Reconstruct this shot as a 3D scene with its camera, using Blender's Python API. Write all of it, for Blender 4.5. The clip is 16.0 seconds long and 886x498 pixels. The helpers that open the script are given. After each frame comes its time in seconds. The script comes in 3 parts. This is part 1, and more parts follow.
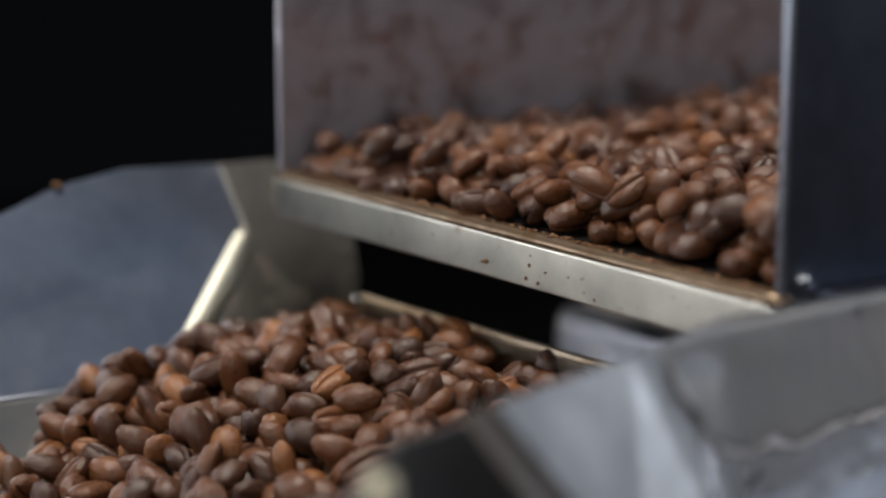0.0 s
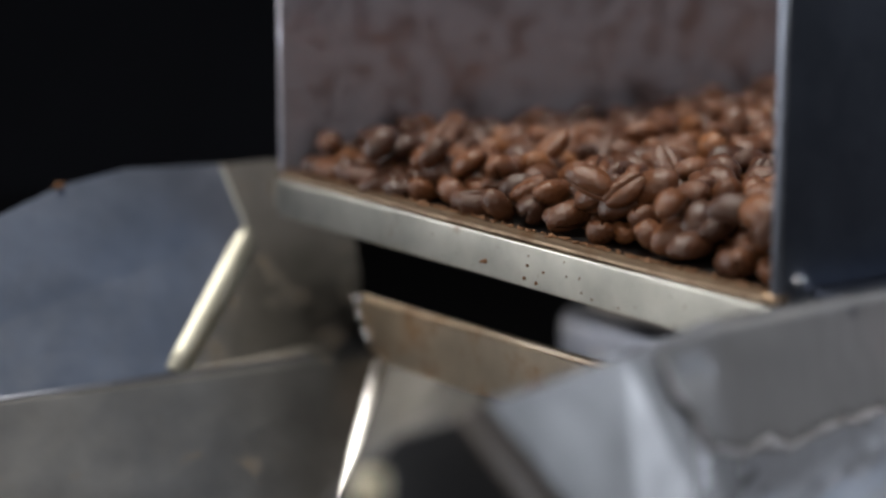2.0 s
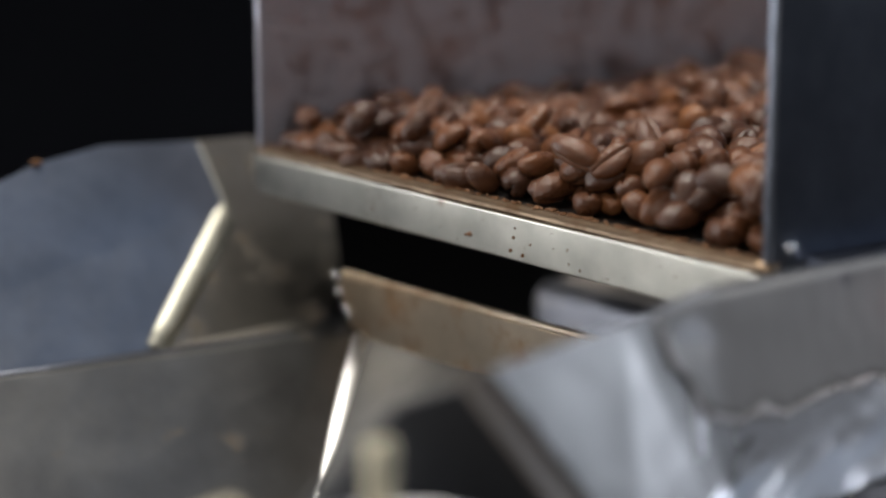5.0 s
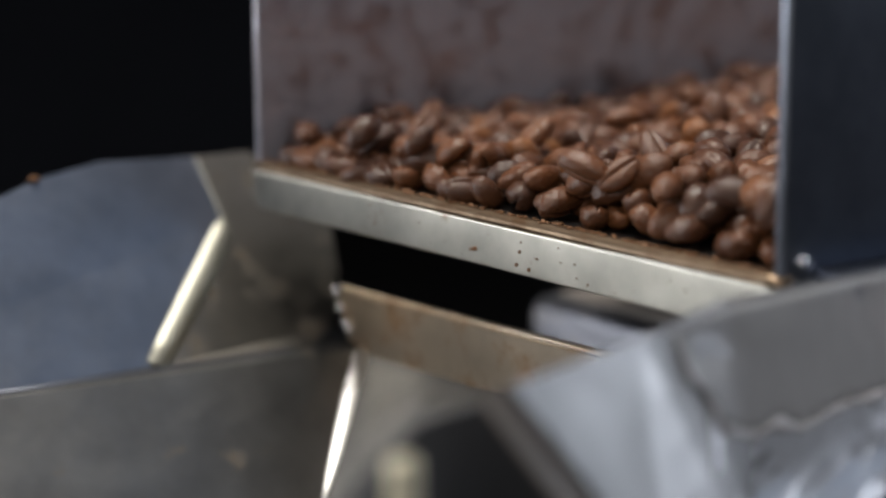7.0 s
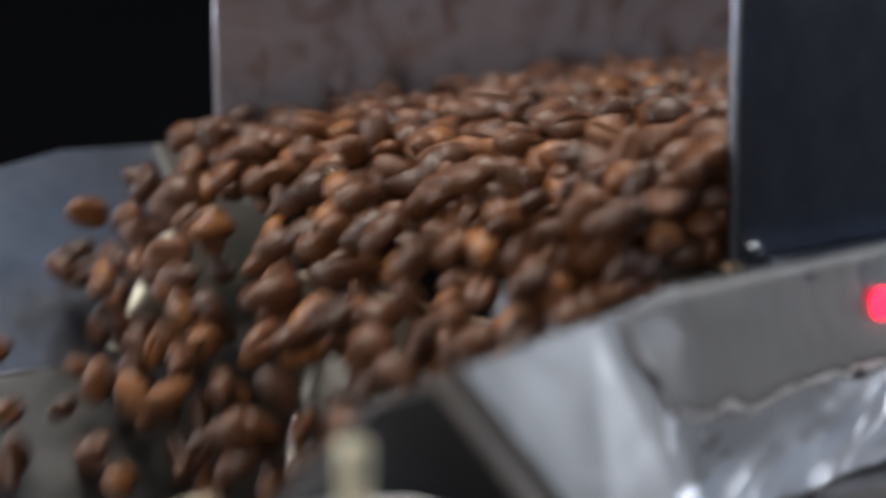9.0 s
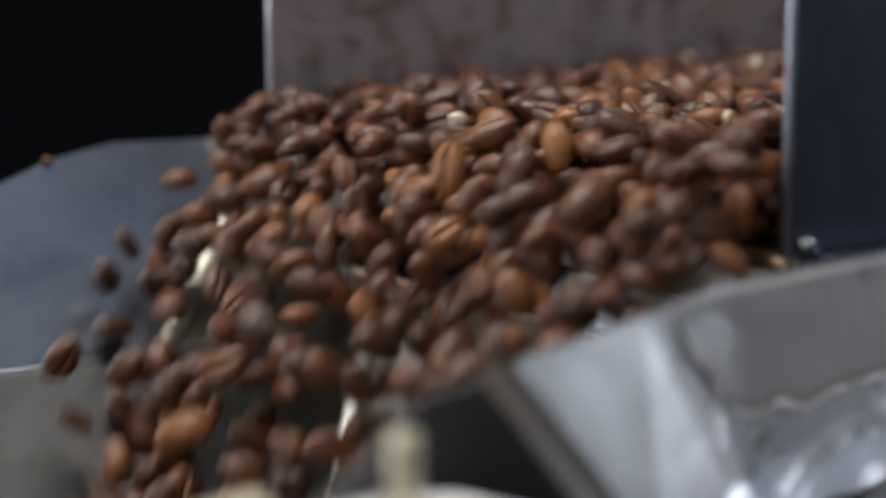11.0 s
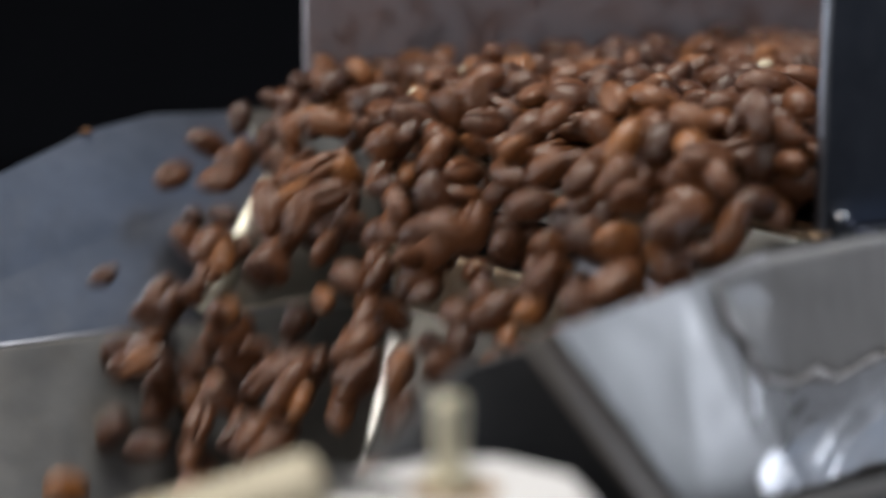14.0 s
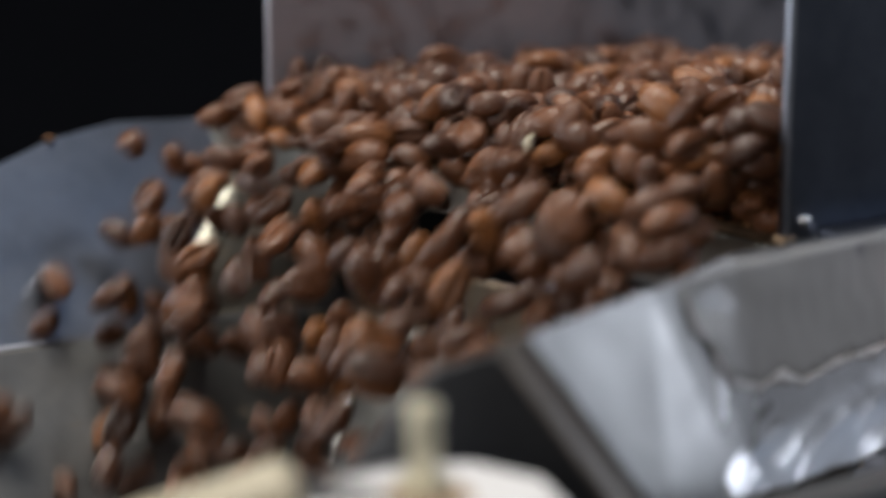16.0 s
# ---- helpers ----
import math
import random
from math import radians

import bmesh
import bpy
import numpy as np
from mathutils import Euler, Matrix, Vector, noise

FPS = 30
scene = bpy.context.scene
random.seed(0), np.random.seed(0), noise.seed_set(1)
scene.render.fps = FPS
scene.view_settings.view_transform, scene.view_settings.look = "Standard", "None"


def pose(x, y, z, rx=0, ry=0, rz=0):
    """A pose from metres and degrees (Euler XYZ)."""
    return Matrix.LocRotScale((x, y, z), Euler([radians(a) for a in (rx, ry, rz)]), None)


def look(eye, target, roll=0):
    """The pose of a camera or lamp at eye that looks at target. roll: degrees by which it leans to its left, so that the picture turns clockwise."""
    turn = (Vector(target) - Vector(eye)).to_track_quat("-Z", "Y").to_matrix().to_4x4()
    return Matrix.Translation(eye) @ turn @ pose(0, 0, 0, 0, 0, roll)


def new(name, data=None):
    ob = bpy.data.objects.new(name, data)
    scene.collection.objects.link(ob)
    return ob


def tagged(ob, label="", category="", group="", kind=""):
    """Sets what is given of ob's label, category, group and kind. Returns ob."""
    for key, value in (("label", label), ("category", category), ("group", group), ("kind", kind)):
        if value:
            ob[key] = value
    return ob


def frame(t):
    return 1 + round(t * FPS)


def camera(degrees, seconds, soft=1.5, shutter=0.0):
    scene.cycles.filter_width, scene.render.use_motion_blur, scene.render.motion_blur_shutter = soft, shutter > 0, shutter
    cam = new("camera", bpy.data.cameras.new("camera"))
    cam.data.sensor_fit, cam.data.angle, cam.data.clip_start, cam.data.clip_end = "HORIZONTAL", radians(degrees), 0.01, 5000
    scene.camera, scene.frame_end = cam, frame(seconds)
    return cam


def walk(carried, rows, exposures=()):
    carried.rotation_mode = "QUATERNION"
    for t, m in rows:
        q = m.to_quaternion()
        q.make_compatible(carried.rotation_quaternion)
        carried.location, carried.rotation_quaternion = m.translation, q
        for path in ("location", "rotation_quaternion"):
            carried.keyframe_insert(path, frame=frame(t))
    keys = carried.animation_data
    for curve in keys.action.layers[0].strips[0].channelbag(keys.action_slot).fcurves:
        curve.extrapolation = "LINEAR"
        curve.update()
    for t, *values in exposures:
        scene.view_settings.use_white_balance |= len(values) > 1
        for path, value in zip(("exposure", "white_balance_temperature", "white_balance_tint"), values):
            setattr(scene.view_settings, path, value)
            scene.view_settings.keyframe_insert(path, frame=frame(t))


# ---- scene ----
# ---- camera ----
# time, eye x y z, tilt, turn, lean
PATH = [
    (0.0, -0.0015, 0.0024, 1.2771, 79.07, -0.16, 0.12),
    (0.5, -0.0005, 0.0019, 1.2775, 78.95, -0.00, 0.09),
    (1.0, 0.0007, 0.0014, 1.2770, 79.03, 0.14, 0.10),
    (1.5, 0.0017, 0.0015, 1.2765, 79.16, 0.24, 0.11),
    (2.0, 0.0015, 0.0014, 1.2766, 79.16, 0.21, 0.12),
    (2.5, 0.0000, -0.0003, 1.2777, 79.03, 0.02, 0.03),
    (3.0, -0.0001, 0.0003, 1.2760, 78.99, -0.08, 0.13),
    (3.5, -0.0018, -0.0003, 1.2743, 78.87, -0.40, 0.12),
    (4.0, -0.0030, -0.0001, 1.2740, 78.80, -0.71, 0.07),
    (4.5, -0.0044, 0.0008, 1.2740, 78.76, -1.00, 0.02),
    (5.0, -0.0063, 0.0020, 1.2739, 78.76, -1.26, -0.04),
    (5.5, -0.0087, 0.0033, 1.2736, 78.81, -1.47, -0.14),
    (6.0, -0.0111, 0.0046, 1.2733, 78.90, -1.61, -0.26),
    (6.5, -0.0121, 0.0050, 1.2735, 79.05, -1.66, -0.29),
    (7.0, -0.0127, 0.0046, 1.2734, 79.17, -2.00, -0.20),
    (7.5, -0.0125, 0.0048, 1.2742, 79.17, -2.37, -0.10),
    (8.0, -0.0119, 0.0047, 1.2745, 79.17, -2.68, -0.20),
    (8.5, -0.0110, 0.0039, 1.2736, 79.04, -2.90, -0.31),
    (9.0, -0.0103, 0.0009, 1.2736, 78.87, -2.86, -0.21),
    (9.5, -0.0090, 0.0001, 1.2737, 78.83, -2.59, -0.10),
    (10.0, -0.0083, 0.0004, 1.2735, 78.85, -2.20, -0.03),
    (10.5, -0.0088, 0.0011, 1.2729, 78.89, -1.78, 0.01),
    (11.0, -0.0103, 0.0017, 1.2722, 78.89, -1.43, 0.04),
    (11.5, -0.0123, 0.0015, 1.2719, 78.81, -1.24, 0.09),
    (12.0, -0.0133, -0.0008, 1.2735, 78.58, -1.28, 0.12),
    (12.5, -0.0143, -0.0004, 1.2725, 78.53, -1.24, 0.20),
    (13.0, -0.0139, -0.0046, 1.2729, 78.42, -1.02, 0.21),
    (13.5, -0.0147, -0.0057, 1.2729, 78.33, -1.04, 0.21),
    (14.0, -0.0146, -0.0043, 1.2719, 78.30, -0.98, 0.31),
    (14.5, -0.0157, -0.0058, 1.2712, 78.32, -1.27, 0.36),
    (15.0, -0.0169, -0.0029, 1.2710, 78.31, -1.68, 0.37),
    (15.5, -0.0170, -0.0040, 1.2705, 78.47, -1.92, 0.36),
    (16.0, -0.0175, -0.0063, 1.2728, 78.40, -2.33, 0.25),
]
cam = camera(24.0, 16.0, soft=2.5, shutter=0.5)
cam.data.dof.use_dof = True
cam.data.dof.focus_distance = 0.42
cam.data.dof.aperture_fstop = 6.5
walk(cam, [(t, pose(x, y, z, tilt, 0, turn) @ pose(0, 0, 0, 0, 0, lean)) for t, x, y, z, tilt, turn, lean in PATH],
     exposures=[(0.0, 0.0), (1.0, 0.02), (6.0, 0.12), (16.0, 0.14)])

# ---- light ----
world = bpy.data.worlds.new("room_air")
scene.world = world
world.use_nodes = True
world.node_tree.nodes["Background"].inputs["Color"].default_value = (0.6, 0.7, 1.0, 1)
world.node_tree.nodes["Background"].inputs["Strength"].default_value = 0.004


def area(name, eye, target, sx, sy, power, colour):
    data = bpy.data.lights.new(name, "AREA")
    data.shape, data.size, data.size_y, data.energy, data.color = "RECTANGLE", sx, sy, power, colour
    ob = new(name, data)
    ob.matrix_world = look(eye, target)
    return ob


area("window_daylight", (-1.95, 0.80, 1.40), (0.0, 0.42, 1.2), 1.2, 1.0, 20, (0.97, 0.98, 1.0))
area("ceiling_lamp_light", (-0.27, 0.56, 2.62), (-0.05, 0.47, 1.2), 0.75, 0.55, 27, (1.0, 0.95, 0.87))
# Three unseen fills, added to tint the steel and brighten the beans.
area("blue_top_fill", (1.00, 0.40, 2.66), (0.0, 0.45, 1.2), 1.9, 1.9, 2.4, (0.50, 0.70, 1.0))
area("cool_side_fill", (1.95, 0.95, 1.50), (0.0, 0.42, 1.2), 0.9, 0.9, 12, (0.86, 0.91, 1.0))
area("warm_front_fill", (-0.85, -1.90, 1.95), (0.0, 0.42, 1.2), 1.3, 1.1, 24, (1.0, 0.96, 0.91))


# ---- materials ----
def mat(name):
    m = bpy.data.materials.new(name)
    m.use_nodes = True
    return m, m.node_tree.nodes, m.node_tree.links, m.node_tree.nodes["Principled BSDF"]


def noise_node(nodes, links, scale, detail=4.0, rough=0.55, stretch=None, coord="Object"):
    tc = nodes.new("ShaderNodeTexCoord")
    n = nodes.new("ShaderNodeTexNoise")
    n.inputs["Scale"].default_value, n.inputs["Detail"].default_value, n.inputs["Roughness"].default_value = scale, detail, rough
    if stretch:
        mp = nodes.new("ShaderNodeMapping")
        mp.inputs["Scale"].default_value = stretch[0]
        mp.inputs["Rotation"].default_value = stretch[1]
        links.new(tc.outputs[coord], mp.inputs["Vector"])
        links.new(mp.outputs["Vector"], n.inputs["Vector"])
    else:
        links.new(tc.outputs[coord], n.inputs["Vector"])
    return n


def ramp(nodes, links, src, stops):
    r = nodes.new("ShaderNodeValToRGB")
    while len(r.color_ramp.elements) < len(stops):
        r.color_ramp.elements.new(0.5)
    for e, (p, c) in zip(r.color_ramp.elements, stops):
        e.position, e.color = p, (*c, 1) if len(c) == 3 else c
    links.new(src, r.inputs["Fac"])
    return r


def mix(nodes, links, fac, a, b):
    m = nodes.new("ShaderNodeMix")
    m.data_type = "RGBA"
    for sock, v in ((m.inputs["Factor"], fac), (m.inputs["A"], a), (m.inputs["B"], b)):
        if isinstance(v, (tuple, float, int)):
            sock.default_value = (*v, 1) if isinstance(v, tuple) else v
        else:
            links.new(v, sock)
    return m.outputs["Result"]


def bump(nodes, links, b, src, strength, dist):
    n = nodes.new("ShaderNodeBump")
    n.inputs["Strength"].default_value, n.inputs["Distance"].default_value = strength, dist
    links.new(src, n.inputs["Height"])
    links.new(n.outputs["Normal"], b.inputs["Normal"])


def steel(name, base, rough, stain=None, amount=0.5, grime=0.25, wave=0.0):
    """Worn stainless sheet: smears, fine scratches, patches of coffee-oil stain or of lighter and darker tone."""
    m, nodes, links, b = mat(name)
    b.inputs["Metallic"].default_value = 1.0
    big = noise_node(nodes, links, 45, 5, 0.6)
    fine = noise_node(nodes, links, 420, 3, 0.6)
    scr = noise_node(nodes, links, 90, 4, 0.6, ((1, 14, 14), (0.2, 0.3, 0.97)))
    dark = tuple(c * (1 - grime) for c in base)
    col = mix(nodes, links, ramp(nodes, links, big.outputs["Fac"], [(0.35, (0, 0, 0)), (0.7, (1, 1, 1))]).outputs["Color"], base, dark)
    if stain:
        sp = noise_node(nodes, links, 110, 6, 0.65)
        lo = 0.72 - 0.35 * amount
        k = ramp(nodes, links, sp.outputs["Fac"], [(lo, (0, 0, 0)), (lo + 0.16, (1, 1, 1))])
        col = mix(nodes, links, k.outputs["Color"], col, stain)
        met = ramp(nodes, links, k.outputs["Color"], [(0.0, (1, 1, 1)), (1.0, (0.45, 0.45, 0.45))])
        links.new(met.outputs["Color"], b.inputs["Metallic"])
    links.new(col, b.inputs["Base Color"])
    r = ramp(nodes, links, scr.outputs["Fac"], [(0.3, (rough * 0.92,) * 3), (0.75, (min(1, rough * 1.12),) * 3)])
    links.new(r.outputs["Color"], b.inputs["Roughness"])
    if wave:
        wv = noise_node(nodes, links, 60, 2, 0.5)
        bump(nodes, links, b, wv.outputs["Fac"], 1.0, wave)
    else:
        bump(nodes, links, b, fine.outputs["Fac"], 0.05, 0.0002)
    return m


def plain(name, base, rough, var=0.25, scale=120, metal=0.0, bumpd=0.0):
    m, nodes, links, b = mat(name)
    n = noise_node(nodes, links, scale, 5, 0.6)
    links.new(mix(nodes, links, n.outputs["Fac"], tuple(c * (1 - var) for c in base), tuple(min(1, c * (1 + var)) for c in base)), b.inputs["Base Color"])
    b.inputs["Roughness"].default_value, b.inputs["Metallic"].default_value = rough, metal
    if bumpd:
        bump(nodes, links, b, n.outputs["Fac"], 0.6, bumpd)
    return m


def bean_material():
    m, nodes, links, b = mat("roasted_coffee")
    info = nodes.new("ShaderNodeObjectInfo")
    tone = ramp(nodes, links, info.outputs["Random"], [(0.0, (0.050, 0.019, 0.009)), (0.30, (0.088, 0.033, 0.014)),
                                                       (0.86, (0.155, 0.058, 0.022)), (1.0, (0.29, 0.115, 0.036))])
    n = noise_node(nodes, links, 260, 5, 0.65)
    wr = noise_node(nodes, links, 430, 5, 0.62, ((1, 1.9, 1.9), (0, 0, 0)))
    dk = mix(nodes, links, 0.40, tone.outputs["Color"], (0.03, 0.015, 0.01))
    col = mix(nodes, links, ramp(nodes, links, n.outputs["Fac"], [(0.35, (1, 1, 1)), (0.62, (0, 0, 0))]).outputs["Color"], tone.outputs["Color"], dk)
    links.new(col, b.inputs["Base Color"])
    r = ramp(nodes, links, n.outputs["Fac"], [(0.3, (0.23,) * 3), (0.7, (0.40,) * 3)])
    links.new(r.outputs["Color"], b.inputs["Roughness"])
    b.inputs["Specular IOR Level"].default_value = 0.5
    bump(nodes, links, b, wr.outputs["Fac"], 0.6, 0.0009)
    return m


OIL = (0.20, 0.105, 0.045)
M_LIP = steel("oiled_steel_lip", (0.53, 0.515, 0.455), 0.31, OIL, 0.30, 0.38, 0.00025)
# Tray floor: its dark reflection is put into a near-black base, with stains.
M_TRAY = steel("dark_stained_tray", (0.075, 0.073, 0.075), 0.34, (0.03, 0.024, 0.018), 0.6)
M_EDGE = steel("brown_oil_edge", (0.24, 0.175, 0.12), 0.42, (0.10, 0.055, 0.025), 0.75)
# Same trough steel twice: lit far wall lightened, dim near wall darkened and blued.
M_WALL_IN = steel("lit_wall_steel", (0.56, 0.57, 0.65), 0.30, (0.38, 0.37, 0.42), 1.0, 0.35)
M_WALL_OUT = steel("dim_brushed_steel", (0.31, 0.34, 0.41), 0.36, None, 0.5, 0.4, 0.0004)
M_GUARD = steel("satin_steel_guard", (0.29, 0.32, 0.385), 0.33, (0.22, 0.17, 0.12), 0.12, 0.30, 0.0005)
M_BUCKET = steel("bucket_steel", (0.22, 0.22, 0.22), 0.37, (0.20, 0.16, 0.12), 0.3, 0.30, 0.0004)
M_RUST = steel("oil_browned_steel", (0.68, 0.58, 0.46), 0.48, (0.44, 0.29, 0.17), 0.65)
M_GALV = plain("pale_galvanised_paint", (0.27, 0.285, 0.32), 0.35, 0.15, 60, metal=0.3)
M_BRIGHT = steel("polished_steel", (0.80, 0.81, 0.83), 0.22)
M_NEAR = steel("satin_cover_steel", (0.305, 0.31, 0.32), 0.36, grime=0.15, wave=0.0004)
M_FILM = plain("grey_film", (0.33, 0.33, 0.335), 0.38, 0.12, 60)
M_FOIL = plain("silvery_plastic_foil", (0.76, 0.78, 0.83), 0.33, 0.08, 80, metal=0.75)
# Guard's right panel: brown smears, plus a darker tone for the trough's dark reflection.
M_GUARD_DIM = steel("browned_dim_steel", (0.32, 0.30, 0.27), 0.38, (0.15, 0.12, 0.09), 0.5)
M_DULL = plain("dull_brown_grey_paint", (0.16, 0.14, 0.125), 0.6, 0.2)
# Paler steels that put the highlights of the guard's bends into the colour.
M_STRIP = steel("bright_bend_steel", (0.76, 0.75, 0.67), 0.46, grime=0.05)
M_BEND_GLOW = steel("bend_glow_steel", (0.55, 0.54, 0.46), 0.56, grime=0.1)
M_EDGE_GLINT = steel("white_edge_glint", (0.88, 0.88, 0.87), 0.42, grime=0.04)
M_HOUSING = steel("stained_housing_steel", (0.17, 0.175, 0.20), 0.42, (0.14, 0.125, 0.11), 0.5, 0.4, 0.0012)
M_MID = steel("lit_edge_steel", (0.34, 0.36, 0.42), 0.5)
M_TORN = plain("pale_torn_film", (0.55, 0.55, 0.57), 0.4, 0.2, 200)
M_STAIN = plain("brown_oil_stain", (0.30, 0.20, 0.11), 0.5, 0.5, 300)
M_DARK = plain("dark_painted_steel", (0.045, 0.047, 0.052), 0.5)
M_ROOM = plain("unlit_room_black", (0.045, 0.05, 0.068), 0.9, 0.3, 3)
M_FLOOR = plain("shaded_concrete", (0.018, 0.018, 0.02), 0.8, 0.3, 6)
M_WHITE = plain("white_nylon", (0.66, 0.66, 0.68), 0.45, 0.06)
M_TAN = plain("beige_plastic", (0.43, 0.385, 0.29), 0.55, 0.15)
M_BRASS = plain("yellowed_bolt", (0.62, 0.58, 0.44), 0.35, 0.1, metal=0.6)
M_CHAFF = plain("cream_chaff", (0.72, 0.66, 0.50), 0.6, 0.15, 300)
M_CRUMB = plain("coffee_crumb", (0.16, 0.07, 0.025), 0.7, 0.3, 600)
M_BEAN = bean_material()
M_LED, _n, _l, _b = mat("red_led")
_b.inputs["Base Color"].default_value = (0.5, 0.01, 0.02, 1)
_b.inputs["Emission Color"].default_value = (1.0, 0.02, 0.06, 1)
_b.inputs["Emission Strength"].default_value = 3.0

# ---- the machine's own axes: s across the trough from its near wall, b back along it, h above its floor ----
ORIGIN = Vector((0.05767, 0.35591, 1.20))
ACROSS = Vector((-0.56247, 0.82682, 0.0))
BACK = Vector((0.82682, 0.56247, 0.0))
WIDE = 0.1736
LONG = 0.66


def P(s, b, h):
    return ORIGIN + ACROSS * s + BACK * b + Vector((0, 0, h))


def mesh_of(name, bm, material, smooth=True):
    bmesh.ops.recalc_face_normals(bm, faces=bm.faces)
    me = bpy.data.meshes.new(name)
    bm.to_mesh(me)
    bm.free()
    me.materials.append(material)
    if material in (M_GUARD, M_BUCKET, M_NEAR):
        me.materials.append(M_STRIP if material is M_GUARD else material)
        me.materials.append(M_GUARD_DIM)
    for p in me.polygons:
        p.use_smooth = smooth
    return me


def part(name, bm, material, parent=None, label="", smooth=False):
    ob = new(name, mesh_of(name, bm, material, smooth))
    if parent:
        ob.parent = parent
    if label:
        ob["label"] = label
    return ob


def thing(name, label, category, group="", kind=""):
    return tagged(new(name), label, category, group, kind)


def block(s0, s1, b0, b1, h0, h1, bevel=0.0008, seg=2):
    """A box along the machine's axes with rounded edges, in metres."""
    bm = bmesh.new()
    v = [bm.verts.new(P(s, b, h)) for s in (s0, s1) for b in (b0, b1) for h in (h0, h1)]
    for q in ((0, 1, 3, 2), (4, 6, 7, 5), (0, 4, 5, 1), (2, 3, 7, 6), (0, 2, 6, 4), (1, 5, 7, 3)):
        bm.faces.new([v[i] for i in q])
    bmesh.ops.recalc_face_normals(bm, faces=bm.faces)
    if bevel:
        bmesh.ops.bevel(bm, geom=bm.edges[:], offset=bevel, segments=seg, profile=0.5, affect="EDGES")
    return bm


def sheet(points, faces, thick, creases=(), radius=0.003, seg=5, other=0, first=99):
    """Bent sheet metal: corner points in millimetres (s, b, h), faces over them, some shared edges bent round."""
    bm = bmesh.new()
    v = [bm.verts.new(P(s / 1000, b / 1000, h / 1000)) for s, b, h in points]
    for q in faces:
        f = bm.faces.new([v[i] for i in q])
        f.material_index = other if len(bm.faces) > first else 0
    bmesh.ops.recalc_face_normals(bm, faces=bm.faces)
    bent = [e for e in bm.edges if any({v[i], v[j]} == set(e.verts) for i, j in creases)]
    if bent:
        made = bmesh.ops.bevel(bm, geom=bent, offset=radius, segments=seg, profile=0.5, affect="EDGES")
        for f in made["faces"]:
            f.material_index = 1
    bmesh.ops.solidify(bm, geom=bm.faces[:], thickness=thick)
    return bm


def rod(p, q, r, n=20, cap=0.0):
    """A round bar between two places, with a small chamfer."""
    p, q = Vector(p), Vector(q)
    m = (q - p).to_track_quat("Z", "Y").to_matrix().to_4x4()
    m.translation = (p + q) / 2
    bm = bmesh.new()
    bmesh.ops.create_cone(bm, cap_ends=True, segments=n, radius1=r, radius2=r, depth=(q - p).length, matrix=m)
    if cap:
        bmesh.ops.bevel(bm, geom=[e for e in bm.edges if len(e.link_faces) == 2 and any(len(f.verts) > 4 for f in e.link_faces)],
                        offset=cap, segments=3, profile=0.5, affect="EDGES")
    return bm


# ---- room: an added shell, the darkness put into its near-black colours ----
def slab(name, x0, x1, y0, y1, z0, z1, material, label):
    bm = bmesh.new()
    bmesh.ops.create_cube(bm, size=1, matrix=Matrix.LocRotScale(((x0 + x1) / 2, (y0 + y1) / 2, (z0 + z1) / 2), None, (x1 - x0, y1 - y0, z1 - z0)))
    return tagged(part(name, bm, material), label, name.split("_")[0], kind="structure")


slab("floor", -2.2, 2.2, -2.2, 7.6, -0.1, 0.0, M_FLOOR, "concrete workshop floor coloured dark for deep shade")
slab("wall_north", -2.2, 2.2, 7.5, 7.6, 0.0, 2.8, M_ROOM, "wall behind the machine, coloured near-black for the unlit room")
slab("wall_south", -2.2, 2.2, -2.2, -2.1, 0.0, 2.8, M_ROOM, "added wall coloured dark for the unlit room")
slab("wall_west", -2.2, -2.1, -2.1, 7.5, 0.0, 2.8, M_ROOM, "added wall coloured dark for the unlit room")
slab("wall_east", 2.1, 2.2, -2.1, 7.5, 0.0, 2.8, M_ROOM, "added wall coloured dark for the unlit room")
slab("ceiling", -2.2, 2.2, -2.2, 7.6, 2.8, 2.9, M_ROOM, "added ceiling coloured dark for the unlit room")


# ---- window and ceiling lamp that light the place, and frames added round the fill lights ----
def frame_bars(name, label, centre, right, up, w, h, deep, category, kind):
    """A framed opening: four bars round a rectangle, with a pane behind."""
    right, up = Vector(right), Vector(up)
    out = right.cross(up)
    t = thing(name, label, category, kind=kind)
    t.location = centre

    def bar(nm, cx, cy, bw, bh, material, back=0.0, d=deep):
        bm = bmesh.new()
        bmesh.ops.create_cube(bm, size=1)
        for v in bm.verts:
            v.co = right * (cx + v.co.x * bw) + up * (cy + v.co.y * bh) + out * (v.co.z * d - back)
        bmesh.ops.bevel(bm, geom=bm.edges[:], offset=0.004, segments=1, affect="EDGES")
        part(nm, bm, material, t)

    k = 0.06
    bar("frame_bar", 0, h / 2 + k / 2, w + 2 * k, k, M_DULL)
    bar("frame_bar", 0, -h / 2 - k / 2, w + 2 * k, k, M_DULL)
    bar("frame_bar", -w / 2 - k / 2, 0, k, h, M_DULL)
    bar("frame_bar", w / 2 + k / 2, 0, k, h, M_DULL)
    bar("pane", 0, 0, w, h, M_GALV, deep * 0.45, 0.012)
    return t


frame_bars("window_1", "framed window giving neutral daylight", (-2.06, 0.80, 1.40), (0, 1, 0), (0, 0, 1), 1.2, 1.0, 0.08, "window", "structure")
frame_bars("fill_frame_side", "added frame round the unseen cool side fill light", (2.06, 0.95, 1.50), (0, -1, 0), (0, 0, 1), 0.9, 0.9, 0.08, "window", "structure")
